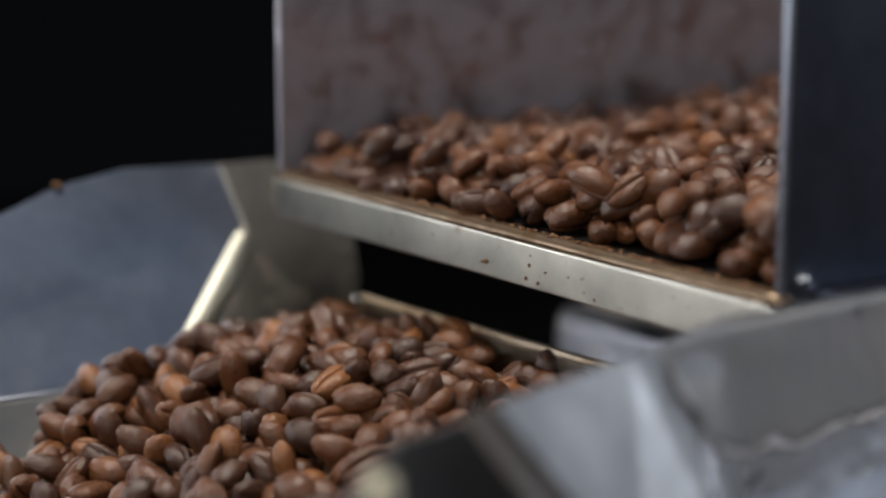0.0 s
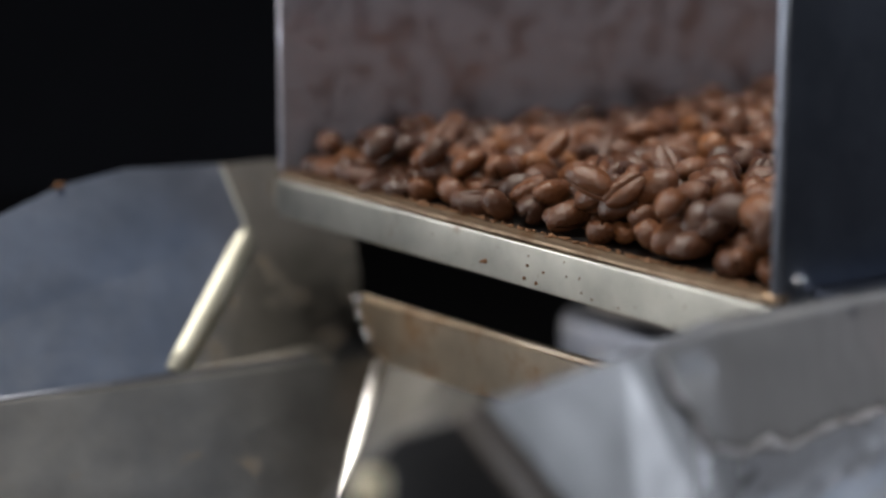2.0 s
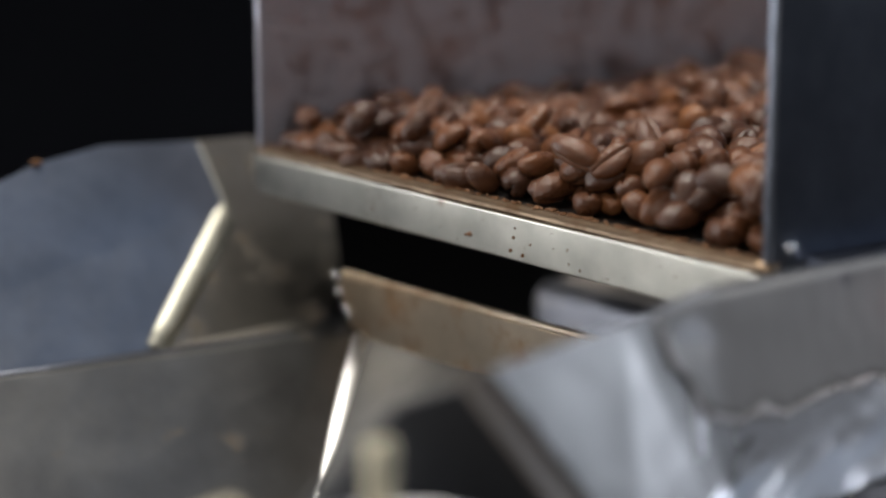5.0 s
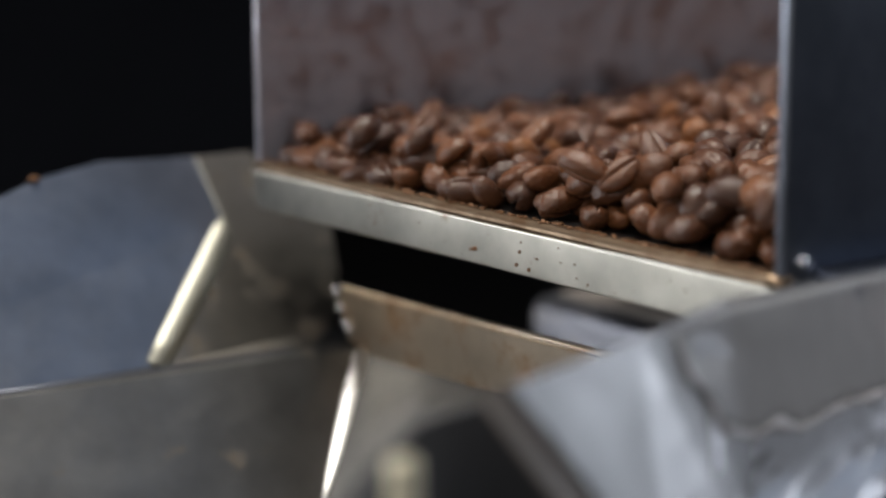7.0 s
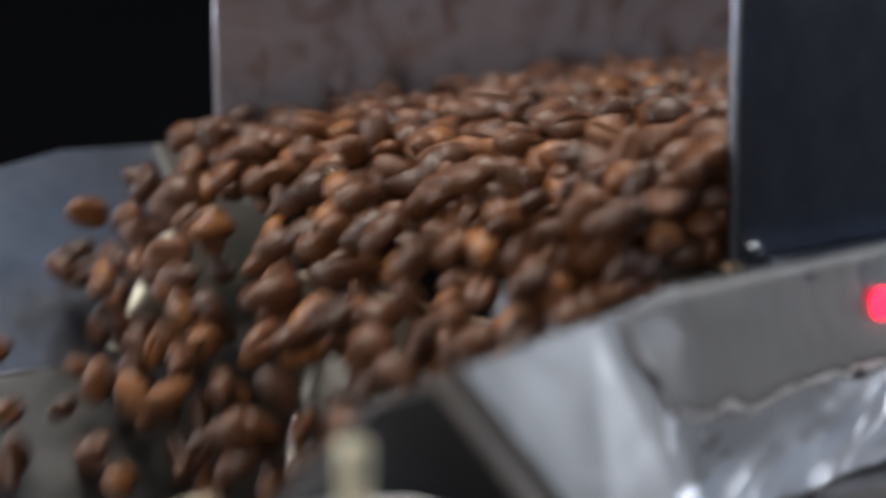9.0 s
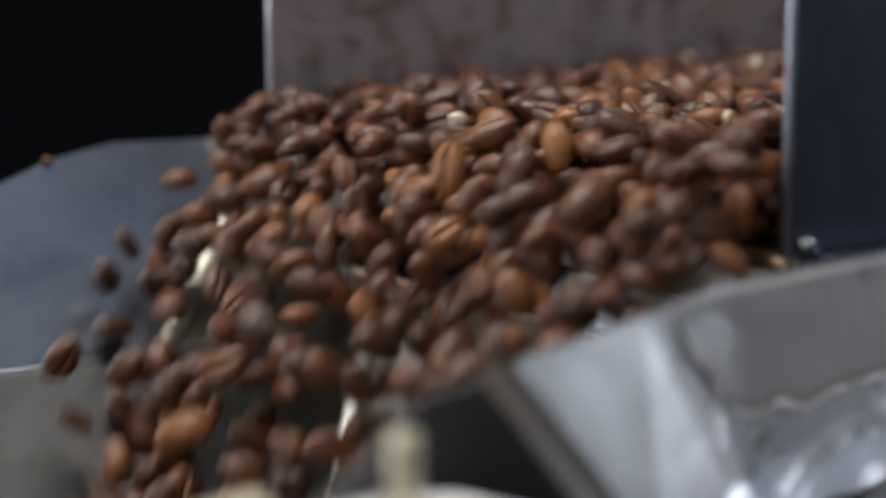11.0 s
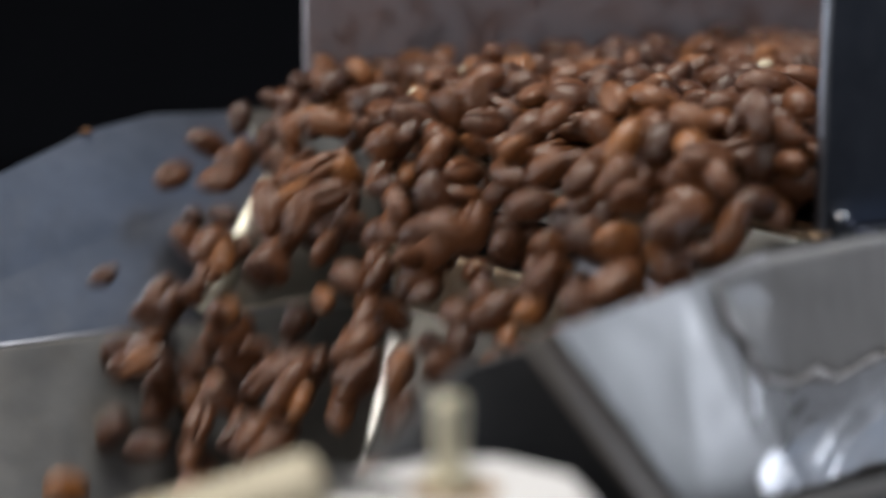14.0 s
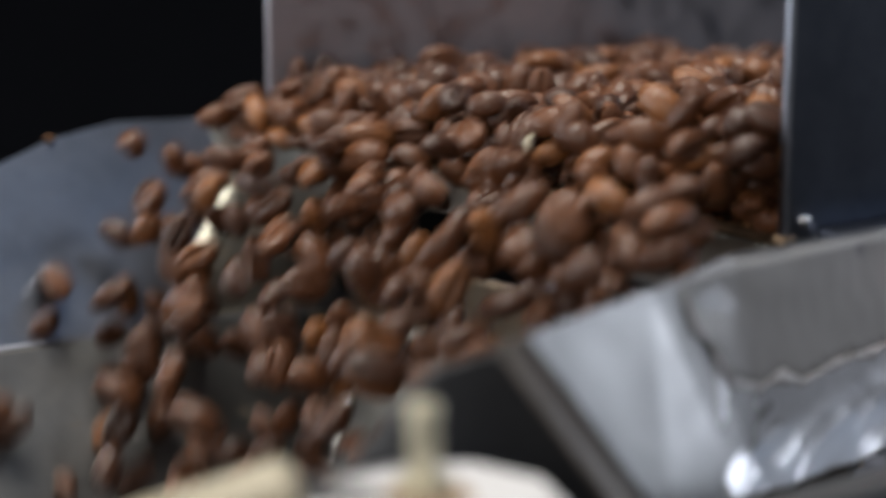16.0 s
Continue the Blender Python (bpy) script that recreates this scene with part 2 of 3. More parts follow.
frame_bars("fill_frame_front", "added frame round the unseen warm front fill light", (-0.85, -2.06, 1.95), (-1, 0, 0), (0, 0, 1), 1.3, 1.1, 0.08, "window", "structure")
frame_bars("fill_frame_top", "added frame round the unseen blue overhead fill light", (1.00, 0.40, 2.76), (1, 0, 0), (0, -1, 0), 1.9, 1.9, 0.08, "window", "structure")
frame_bars("ceiling_lamp", "shallow framed lamp panel under the dark ceiling", (-0.27, 0.56, 2.76), (1, 0, 0), (0, -1, 0), 0.75, 0.55, 0.08, "ceiling lamp", "")


# ---- feeder trough ----
def build_trough():
    t = thing("feeder_trough", "stainless vibrating feeder trough browned by coffee oil, carrying beans", "feeder trough")
    t.location = P(WIDE / 2, 0.3, 0)
    bpy.context.view_layer.update()
    inv = t.matrix_world.inverted()

    def add(name, bm, material, label="", smooth=False):
        bmesh.ops.transform(bm, matrix=inv, verts=bm.verts[:])
        return part(name, bm, material, t, label, smooth)

    add("tray_floor", block(0.0, WIDE, 0.0035, LONG, -0.0022, 0.0, 0), M_TRAY, "stained steel tray floor, coloured near-black for its dark reflection")
    add("lip_bend", lip_bend(), M_EDGE, "brown oil-crusted rounded lip bend", True)
    add("lip_face", lip_face(), M_LIP, "pale steel lip face with brown specks")
    crust = add("lip_crust", lip_crust(), M_CRUMB, "", True)
    tagged(crust, "thin crust of dried coffee oil along the lip", kind="stuff")
    add("far_wall", block(WIDE, WIDE + 0.0022, 0.001, LONG, -0.008, 0.115, 0.0006), M_WALL_IN, "satin steel side wall with pale patches that make it look lit", True)
    add("near_wall", block(-0.0003, 0.0026, 0.001, LONG, -0.004, 0.115, 0.0010), M_WALL_OUT, "brushed steel side wall, coloured dark and bluish for dim light", True)
    add("bottom_flange", block(-0.0105, -0.0003, 0.0085, LONG, -0.0032, 0.0012, 0.0012, 3), M_WALL_OUT, "grey folded bottom flange", True)
    add("back_wall", block(-0.0024, WIDE + 0.0022, LONG, LONG + 0.002, -0.008, 0.115, 0.0006), M_WALL_IN)
    # corner rivet on the near wall
    bm = bmesh.new()
    bmesh.ops.create_uvsphere(bm, u_segments=14, v_segments=8, radius=0.0013, matrix=Matrix.Translation(P(-0.0003, 0.0052, 0.0028)))
    add("rivet", bm, M_BRIGHT, "small bright rivet head", True)
    rng = random.Random(5)
    spots = [(0.0870, -0.0076, 0.00075), (0.0730, -0.0088, 0.0004), (0.0720, -0.0060, 0.00035), (0.0690, -0.0092, 0.0004), (0.0665, -0.0066, 0.00035)]
    spots += [(rng.uniform(0.02, 0.13), -rng.uniform(0.002, 0.010), rng.uniform(0.00012, 0.00028)) for _ in range(26)]
    for s, h, r in spots:
        bm = bmesh.new()
        bmesh.ops.create_icosphere(bm, subdivisions=1, radius=r, matrix=Matrix.Translation(P(s, -0.0002, h)) @ Matrix.Diagonal((1, 1, rng.uniform(0.6, 1.3), 1)))
        add("crumb", bm, M_CRUMB)
    return t


def lip_bend():
    """The rounded fold from the tray floor to the lip face."""
    bm = bmesh.new()
    r, n = 0.0017, 9
    prof = [(0.0034, -0.0004), (0.0033, 0.0003), (0.0027, 0.00042), (0.0021, 0.00044)]
    prof += [(r - r * math.sin(k), -r + r * math.cos(k) + 0.0004) for k in (math.radians(4 + 80 * i / n) for i in range(n + 1))]
    prof += [(0.0018, -0.0026), (0.0032, -0.0018)]
    ends = []
    for i in range(41):
        s = -0.0004 + (WIDE + 0.0022) * i / 40
        ends.append([bm.verts.new(P(s, b + 0.00012 * noise.noise(Vector((s * 300, h * 900, 0))), h + 0.0001 * noise.noise(Vector((s * 500, b * 900, 7))))) for b, h in prof])
    for u, v in zip(ends, ends[1:]):
        for i in range(len(prof)):
            j = (i + 1) % len(prof)
            bm.faces.new((u[i], u[j], v[j], v[i]))
    bm.faces.new(ends[0])
    bm.faces.new(ends[-1])
    return bm


def lip_crust():
    """An uneven ridge of dried oil where the fold meets the floor."""
    rng = random.Random(8)
    bm = bmesh.new()
    s = 0.002
    while s < WIDE:
        w = rng.uniform(0.0003, 0.0016)
        m = Matrix.Translation(P(s, 0.0026 + rng.gauss(0, 0.00035), 0.0006)) @ Matrix.Rotation(rng.uniform(0, 6), 4, "Z") @ Matrix.Diagonal((w, rng.uniform(0.0002, 0.0005), rng.uniform(0.00015, 0.0004), 1))
        bmesh.ops.create_icosphere(bm, subdivisions=1, radius=1.0, matrix=m)
        s += rng.uniform(0.0004, 0.0022)
    return bm


def lip_face():
    """The folded front of the trough with its far lower corner rounded off."""
    bm = bmesh.new()
    top, low, r = -0.0017, -0.0108, 0.004
    out = [(-0.0004, top), (-0.0004, low)]
    for i in range(7):
        k = math.pi / 2 * i / 6
        out.append((WIDE + 0.0022 - r + r * math.sin(k), low + r - r * math.cos(k)))
    out.append((WIDE + 0.0022, top))
    f = bm.faces.new([bm.verts.new(P(s, 0.0, h)) for s, h in out])
    ext = bmesh.ops.extrude_face_region(bm, geom=[f])
    bmesh.ops.translate(bm, vec=BACK * 0.0022, verts=[g for g in ext["geom"] if isinstance(g, bmesh.types.BMVert)])
    bmesh.ops.recalc_face_normals(bm, faces=bm.faces)
    bmesh.ops.bevel(bm, geom=[e for e in bm.edges if e.calc_face_angle(0) > 1.0], offset=0.0004, segments=3, profile=0.5, affect="EDGES")
    return bm


build_trough()


def crease_strip(top, low, face, lift, widths, bow, turn):
    """A raised strip along a bend, in millimetres: half-widths by share of its length, bowed across, its face turning along it."""
    top, low, lift = Vector(top), Vector(low), Vector(lift)
    run, face = (low - top).normalized(), Vector(face)
    bm = bmesh.new()
    rows = []
    for f, w in widths:
        n = (face + run * (turn * f)).normalized()
        wide = n.cross(run).normalized()
        c = top + (low - top) * f + lift
        rows.append([bm.verts.new(P(*((c + wide * (w * k) - n * (bow * k * k)) / 1000))) for k in (-1, -0.6, -0.2, 0.2, 0.6, 1)])
    for u, v in zip(rows, rows[1:]):
        for k in range(5):
            bm.faces.new((u[k], u[k + 1], v[k + 1], v[k]))
    bmesh.ops.recalc_face_normals(bm, faces=bm.faces)
    bmesh.ops.solidify(bm, geom=bm.faces[:], thickness=0.0010)
    return bm


# ---- bucket under the lip: rear wall, two slopes, far end wall ----
def build_bucket():
    t = thing("weigh_bucket", "open stainless weigh bucket with sloping sides, brown along its rim", "weigh bucket")
    t.location = P(0.08, -0.04, -0.1)
    inv = Matrix.Translation(-t.location)

    def add(name, bm, material, label="", smooth=True):
        bmesh.ops.transform(bm, matrix=inv, verts=bm.verts[:])
        return part(name, bm, material, t, label, smooth)

    add("rear_wall", sheet([(-6, 16.3, -27), (162.4, 16.3, -31), (157.5, 17.7, -46.5), (-6, 17.7, -44)], [(0, 1, 2, 3)], 0.0015), M_RUST, "oil-browned rear wall with a pale worn rim", False)
    add("rim", rod(P(-0.006, 0.0166, -0.0268), P(0.162, 0.0166, -0.0308), 0.0011, 12), M_RUST, "brown worn rolled rim")
    funnel = sheet([(-6, 17, -41), (153.5, 17, -44), (118.4, -23, -82.7), (-6, -23, -80.4), (163, -130, -42.8), (124, -130, -81.8)],
                   [(0, 1, 2, 3), (1, 4, 5, 2)], 0.0015, [(1, 2)], 0.0010, 3)
    add("funnel_sheet", funnel, M_BUCKET, "grey satin steel slope with a bright bent edge", False)
    flange = sheet([(153.6, 17.2, -44.2), (157.0, -36.6, -43.8), (163.0, -130, -43.0), (163.8, -130, -42.3), (161.7, -36.6, -42.4), (159.6, 6.5, -42.7), (164.4, 15.6, -40.4)],
                   [(0, 1, 4, 5), (1, 2, 3, 4), (0, 5, 6)], 0.0008)
    add("top_flange", flange, M_BUCKET, "", False)
    # Light caught along the end edge, drawn as a thin paler rod.
    add("end_rim", rod(P(0.1590, 0.000, -0.0432), P(0.1635, -0.13, -0.0422), 0.0006, 10), M_MID, "thin pale rod standing in for a lit edge")
    # the bend's highlight, built as a white strip, wide above and running out to a point below
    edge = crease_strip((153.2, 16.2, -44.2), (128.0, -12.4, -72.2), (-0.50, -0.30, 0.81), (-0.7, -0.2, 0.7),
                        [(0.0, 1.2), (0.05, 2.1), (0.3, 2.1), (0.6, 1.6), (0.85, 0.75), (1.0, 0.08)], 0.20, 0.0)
    add("edge_glint", edge, M_EDGE_GLINT, "white strip standing in for the highlight on the bend, running out to a point")
    for ds, dh, r in ((0.1622, -0.0312, 0.0016), (0.1610, -0.0350, 0.0014), (0.1590, -0.0385, 0.0013), (0.1575, -0.0400, 0.0012)):
        bm = bmesh.new()
        bmesh.ops.create_icosphere(bm, subdivisions=2, radius=r, matrix=Matrix.Translation(P(ds, 0.0152, dh)))
        add("weld_bead", bm, M_BRIGHT, "shiny weld bead")
    return t


build_bucket()


def build_far_guard():
    t = thing("deflector_guard", "bent satin stainless deflector guard flaring above the bucket", "deflector guard")
    t.location = P(0.18, -0.05, -0.02)
    inv = Matrix.Translation(-t.location)
    # top edge from the front to the fold, down the fold, back along the lower edge
    pts = [(175, -140, -28), (192, -64, -7), (196, -47, -2.2), (198, -29, 0.2), (197, -3.5, -0.7),
           (185.5, -2.8, -14.8), (161.5, -36.6, -42.2), (163.5, -140, -42.0),
           (197, 12, -0.7), (183, 27, -18.9), (173.5, 23.3, -29.9), (164.0, 14.5, -40.6), (159.5, 6, -42.6)]
    bm = sheet(pts, [(0, 1, 2, 3, 4, 5, 6, 7), (4, 8, 9, 5), (5, 9, 10, 11, 12, 6)], 0.0013, [(4, 5)], 0.0004, 2, 2, 1)
    bmesh.ops.transform(bm, matrix=inv, verts=bm.verts[:])
    part("guard_sheet", bm, M_GUARD, t)
    # the fold's highlight as an added pale strip: its face leans towards the front and turns away lower down
    bm = crease_strip((185.2, -3.3, -15.2), (162.4, -36.2, -41.6), (-0.54, -0.26, 0.80), (-0.77, 0, 0.63),
                      [(0.0, 1.6), (0.06, 3.6), (0.3, 4.2), (0.6, 4.2), (0.85, 4.0), (1.0, 3.8)], 2.6, 0.42)
    bmesh.ops.transform(bm, matrix=inv, verts=bm.verts[:])
    part("bend_glow_strip", bm, M_BEND_GLOW, t, "pale raised strip standing in for the soft highlight on the fold", True)
    bm = bmesh.new()
    bmesh.ops.create_icosphere(bm, subdivisions=2, radius=0.0010, matrix=Matrix.Translation(P(0.1955, -0.0475, -0.0020) - t.location) @ Matrix.Diagonal((1.4, 1, 0.7, 1)))
    part("rust_spot", bm, M_CRUMB, t, "small brown rust crumb", True)
    return t


build_far_guard()


# ---- near cover with torn film and crumpled foil ----
TOP_S = ((-90, -27), (-83.6, -26), (-46, -18), (-27, -14), (20, -12), (90, -10))


def along(table, x):
    for (x0, y0), (x1, y1) in zip(table, table[1:]):
        if x <= x1:
            return y0 + (y1 - y0) * (x - x0) / (x1 - x0)
    return table[-1][1]


def cover_s(b, h):
    """How far out the near cover lies at b, h (mm)."""
    top = along(TOP_S, b)
    low = -17.0 if b > -24 else -17.0 + (b + 24) * 0.36
    return top + (low - top) * min(1.0, max(0.0, -h / 37))


def film_low(b):
    """The torn lower edge of the film, mm."""
    k = along(((-42, 0.5), (-41, -1), (-37, -8), (-31.7, -13.5), (-29, -17.7), (-21, -19.8), (-17, -18.5), (-11, -20.5), (-4, -18.6), (5, -18), (70, -16)), b)
    return k + 1.3 * noise.noise(Vector((b * 0.35, 0, 3))) + 0.7 * noise.noise(Vector((b * 1.1, 0, 9)))


def build_near_cover():
    t = thing("side_cover", "satin steel side cover with torn grey film and crumpled foil", "side cover")
    t.location = P(-0.02, -0.03, -0.04)
    inv = Matrix.Translation(-t.location)

    def add(name, bm, material, label="", smooth=True):
        bmesh.ops.transform(bm, matrix=inv, verts=bm.verts[:])
        return part(name, bm, material, t, label, smooth)

    pts = [(-10, 90, 4), (-12, 20, 3), (-14, -27, 2.5), (-18, -46, 0.5), (-25.2, -79.4, -1.2),
           (-17, 90, -37), (-17, 20, -37), (-17, -20, -37), (-18, -24, -37), (-27.2, -51.2, -37)]
    add("cover_sheet", sheet(pts, [(0, 1, 6, 5), (1, 2, 7, 6), (2, 3, 8, 7), (3, 4, 9, 8)], 0.0012, [(3, 8)], 0.003, 3), M_NEAR, "pale satin steel sheet", False)
    add("front_flange", sheet([(-26.2, -84.0, -1.7), (-25.7, -79.2, -1.2), (-27.7, -51.0, -37), (-31, -57.6, -39)], [(0, 1, 2, 3)], 0.0015), M_DULL, "dull grey folded flange", False)
    # Shade inside the cover is put in as a near-black plate.
    add("inner_plate", sheet([(-20, -76, -4), (-20, -92, -5.5), (-22, -112, -19), (-22, -140, -60), (-19, -10, -60), (-19, -30, -36)], [(0, 1, 2, 3, 4, 5)], 0.0015), M_DARK, "inner plate coloured dark to stand for shade", False)

    def skin(b0, b1, nb, nh, top, low, lift, rough):
        bm = bmesh.new()
        grid = []
        for i in range(nb + 1):
            b = b0 + (b1 - b0) * i / nb
            hi, lo = top(b), low(b)
            col = []
            for j in range(nh + 1):
                h = hi + (min(lo, hi - 0.1) - hi) * j / nh
                col.append(bm.verts.new(P((cover_s(b, h) - lift - rough(b, h)) / 1000, b / 1000, h / 1000)))
            grid.append(col)
        for u, v in zip(grid, grid[1:]):
            for j in range(nh):
                bm.faces.new((u[j], u[j + 1], v[j + 1], v[j]))
        bmesh.ops.recalc_face_normals(bm, faces=bm.faces)
        bmesh.ops.solidify(bm, geom=bm.faces[:], thickness=0.00025)
        return bm

    def top_edge(b):
        return along(((-46, 0.5), (-27, 2.5), (20, 3), (90, 4)), b) - 0.6

    add("film", skin(-41.5, 60, 150, 10, top_edge, film_low, 1.3, lambda b, h: 0.5 * noise.noise(Vector((b * 0.06, h * 0.12, 1))) + 0.12 * noise.noise(Vector((b * 0.3, h * 0.3, 6)))), M_FILM, "torn dull grey protective film")

    def crease(b, h):
        u, v = b * 0.90 + h * 0.44, b * 0.44 - h * 0.90
        w = noise.noise(Vector((u * 0.035, v * 0.20, 4))) + 0.45 * noise.noise(Vector((u * 0.07, v * 0.50, 8)))
        deep = max(0.0, -h - 24 + 0.20 * (b + 8) + 2.5 * noise.noise(Vector((u * 0.07, v * 0.1, 12))))
        return 0.25 + 0.034 * deep * deep + min(1.0, 0.15 + deep / 7) * min(1.0, max(0.1, (b + 33) / 9)) * 0.95 * (0.6 - abs(w) * 2.0) + 0.07 * noise.noise(Vector((b * 0.5, h * 0.5, 2)))

    def torn_rim():
        """The pale curled edge where the film tore."""
        bm = bmesh.new()
        rows = []
        for i in range(111):
            b = -41.3 + i * 0.6
            h = film_low(b)
            w = 0.35 + 1.0 * max(0.0, noise.noise(Vector((b * 0.22, 5, 1))) + 0.25) + 0.3 * noise.noise(Vector((b * 0.9, 2, 1)))
            out = cover_s(b, h) - 1.5
            rows.append([bm.verts.new(P((out - d) / 1000, (b - 0.7 * e * w) / 1000, (h - e * w) / 1000)) for d, e in ((0.0, -0.5), (0.5, 0.0), (0.9, 0.8), (0.5, 1.5))])
        for u, v in zip(rows, rows[1:]):
            for j in range(3):
                bm.faces.new((u[j], u[j + 1], v[j + 1], v[j]))
        bmesh.ops.recalc_face_normals(bm, faces=bm.faces)
        bmesh.ops.solidify(bm, geom=bm.faces[:], thickness=0.0002)
        return bm

    add("torn_rim", torn_rim(), M_TORN, "pale curled torn film edge")
    add("foil", skin(-33, 60, 130, 44, lambda b: max(film_low(b), -22) + 1.0, lambda b: -36.5 + 0.10 * max(0.0, b + 20), 1.0, crease), M_FOIL, "crumpled shiny silver foil")
    return t


build_near_cover()


# ---- drive box behind, base, mount in front ----
def build_drive():
    t = thing("drive_box", "rounded bright metal vibrator housing under the trough", "drive housing")
    t.location = P(0.1, 0.2, -0.05)
    bm = block(0.010, 0.1945, 0.099, 0.330, -0.150, -0.0485, 0.005, 5)
    bmesh.ops.transform(bm, matrix=Matrix.Translation(-t.location), verts=bm.verts[:])
    part("housing", bm, M_HOUSING, t, smooth=True)
    bm = block(0.017, 0.188, 0.106, 0.322, -0.0487, -0.0470, 0.0007, 2)
    bmesh.ops.transform(bm, matrix=Matrix.Translation(-t.location), verts=bm.verts[:])
    part("cover_plate", bm, M_DULL, t, "brown-stained dull top plate", True)
    for s in (0.05, 0.14):
        bm = block(s - 0.006, s + 0.006, 0.17, 0.26, -0.052, -0.0015, 0.001)
        bmesh.ops.transform(bm, matrix=Matrix.Translation(-t.location), verts=bm.verts[:])
        part("leaf_spring", bm, M_DARK, t)
    return t


build_drive()


def build_base():
    t = thing("machine_base", "dark painted steel machine stand below the feeder", "machine stand")
    t.location = P(0.1, 0.25, -1.2)

    def add(name, bm, material):
        bmesh.ops.transform(bm, matrix=Matrix.Translation(-t.location), verts=bm.verts[:])
        part(name, bm, material, t)

    add("deck", block(-0.12, 0.30, 0.06, 0.70, -0.175, -0.150, 0.003), M_DARK)
    for s in (-0.10, 0.28):
        for b in (0.08, 0.68):
            add("leg", block(s - 0.02, s + 0.02, b - 0.02, b + 0.02, -1.2, -0.175, 0.002), M_DARK)
    for s in (-0.05, 0.172):
        add("bucket_arm", block(s - 0.004, s + 0.004, -0.05, 0.10, -0.150, -0.120, 0.001), M_DARK)
    return t


build_base()


def build_mount():
    t = thing("bolt_mount", "white nylon mounting disc with a yellowed bolt", "bolt mount")
    c = P(-0.038, -0.1045, -0.06)
    t.location = c

    def add(name, bm, material, label=""):
        bmesh.ops.transform(bm, matrix=Matrix.Translation(-c), verts=bm.verts[:])
        part(name, bm, material, t, label, True)

    add("disc", rod(P(-0.038, -0.1045, -0.0315), P(-0.038, -0.1045, -0.0178), 0.0188, 9, 0.0018), M_WHITE)
    add("stain", rod(P(-0.0365, -0.1048, -0.0180), P(-0.0365, -0.1048, -0.0176), 0.0066, 14, 0.0001), M_STAIN, "brown oil stain round the bolt")
    add("nut", rod(P(-0.036, -0.1050, -0.0174), P(-0.036, -0.1050, -0.0150), 0.0042, 6, 0.0004), M_BRASS, "yellowed hexagon nut")
    add("bolt", rod(P(-0.036, -0.1050, -0.0174), P(-0.036, -0.1050, -0.0046), 0.0022, 20, 0.0005), M_BRASS, "yellowed bolt shank")
    add("bracket", block(-0.042, -0.034, -0.110, 0.09, -0.046, -0.0317, 0.001), M_DARK)
    return t


build_mount()


def build_bar():
    t = thing("beige_arm", "beige plastic arm beside the white mount", "arm")
    a, b = P(-0.010, -0.146, -0.0285), P(-0.0272, -0.1190, -0.0182)
    t.location = a
    bm = rod(a, b, 0.0065, 28, 0.002)
    bmesh.ops.transform(bm, matrix=Matrix.Translation(-a), verts=bm.verts[:])
    part("sleeve", bm, M_TAN, t, smooth=True)
    bm = rod(P(-0.0272, -0.1190, -0.0182), P(-0.036, -0.1050, -0.022), 0.0035, 20)
    bmesh.ops.transform(bm, matrix=Matrix.Translation(-a), verts=bm.verts[:])
    part("pin", bm, M_DARK, t, smooth=True)
    return t


build_bar()


def build_led():
    t = thing("indicator_lamp", "glowing red indicator light on the side cover", "indicator light")
    c = P(cover_s(23.0, -7.2) / 1000 - 0.0022, 0.0230, -0.0072)
    t.location = c
    m = (-ACROSS).to_track_quat("Z", "Y").to_matrix().to_4x4()
    bm = bmesh.new()
    bmesh.ops.create_uvsphere(bm, u_segments=20, v_segments=10, radius=0.0028, matrix=m @ Matrix.Diagonal((1.0, 1.1, 0.5, 1)))
    part("lens", bm, M_LED, t, smooth=True)
    return t


build_led()


def build_tub():
    t = thing("catch_tub", "wide dark steel tub under the bucket that catches beans", "tub")
    c = P(0.07, -0.05, -1.2)
    t.location = c

    def add(name, bm):
        bmesh.ops.transform(bm, matrix=Matrix.Translation(-c), verts=bm.verts[:])
        part(name, bm, M_DARK, t)

    add("tub_floor", block(-0.28, 0.42, -0.45, 0.05, -0.62, -0.612, 0))
    for s in (-0.28, 0.414):
        add("side", block(s, s + 0.006, -0.45, 0.05, -0.612, -0.48, 0.001))
    for b in (-0.45, 0.044):
        add("end", block(-0.274, 0.414, b, b + 0.006, -0.612, -0.48, 0.001))
    for s in (-0.24, 0.38):
        for b in (-0.41, 0.01):
            add("foot", block(s - 0.02, s + 0.02, b - 0.02, b + 0.02, -1.2, -0.62, 0.002))
    return t


build_tub()


# ---- coffee beans ----
RING = (0, 6, 14, 30, 55, 85, 115, 147, 180, -147, -115, -85, -55, -30, -14, -6)


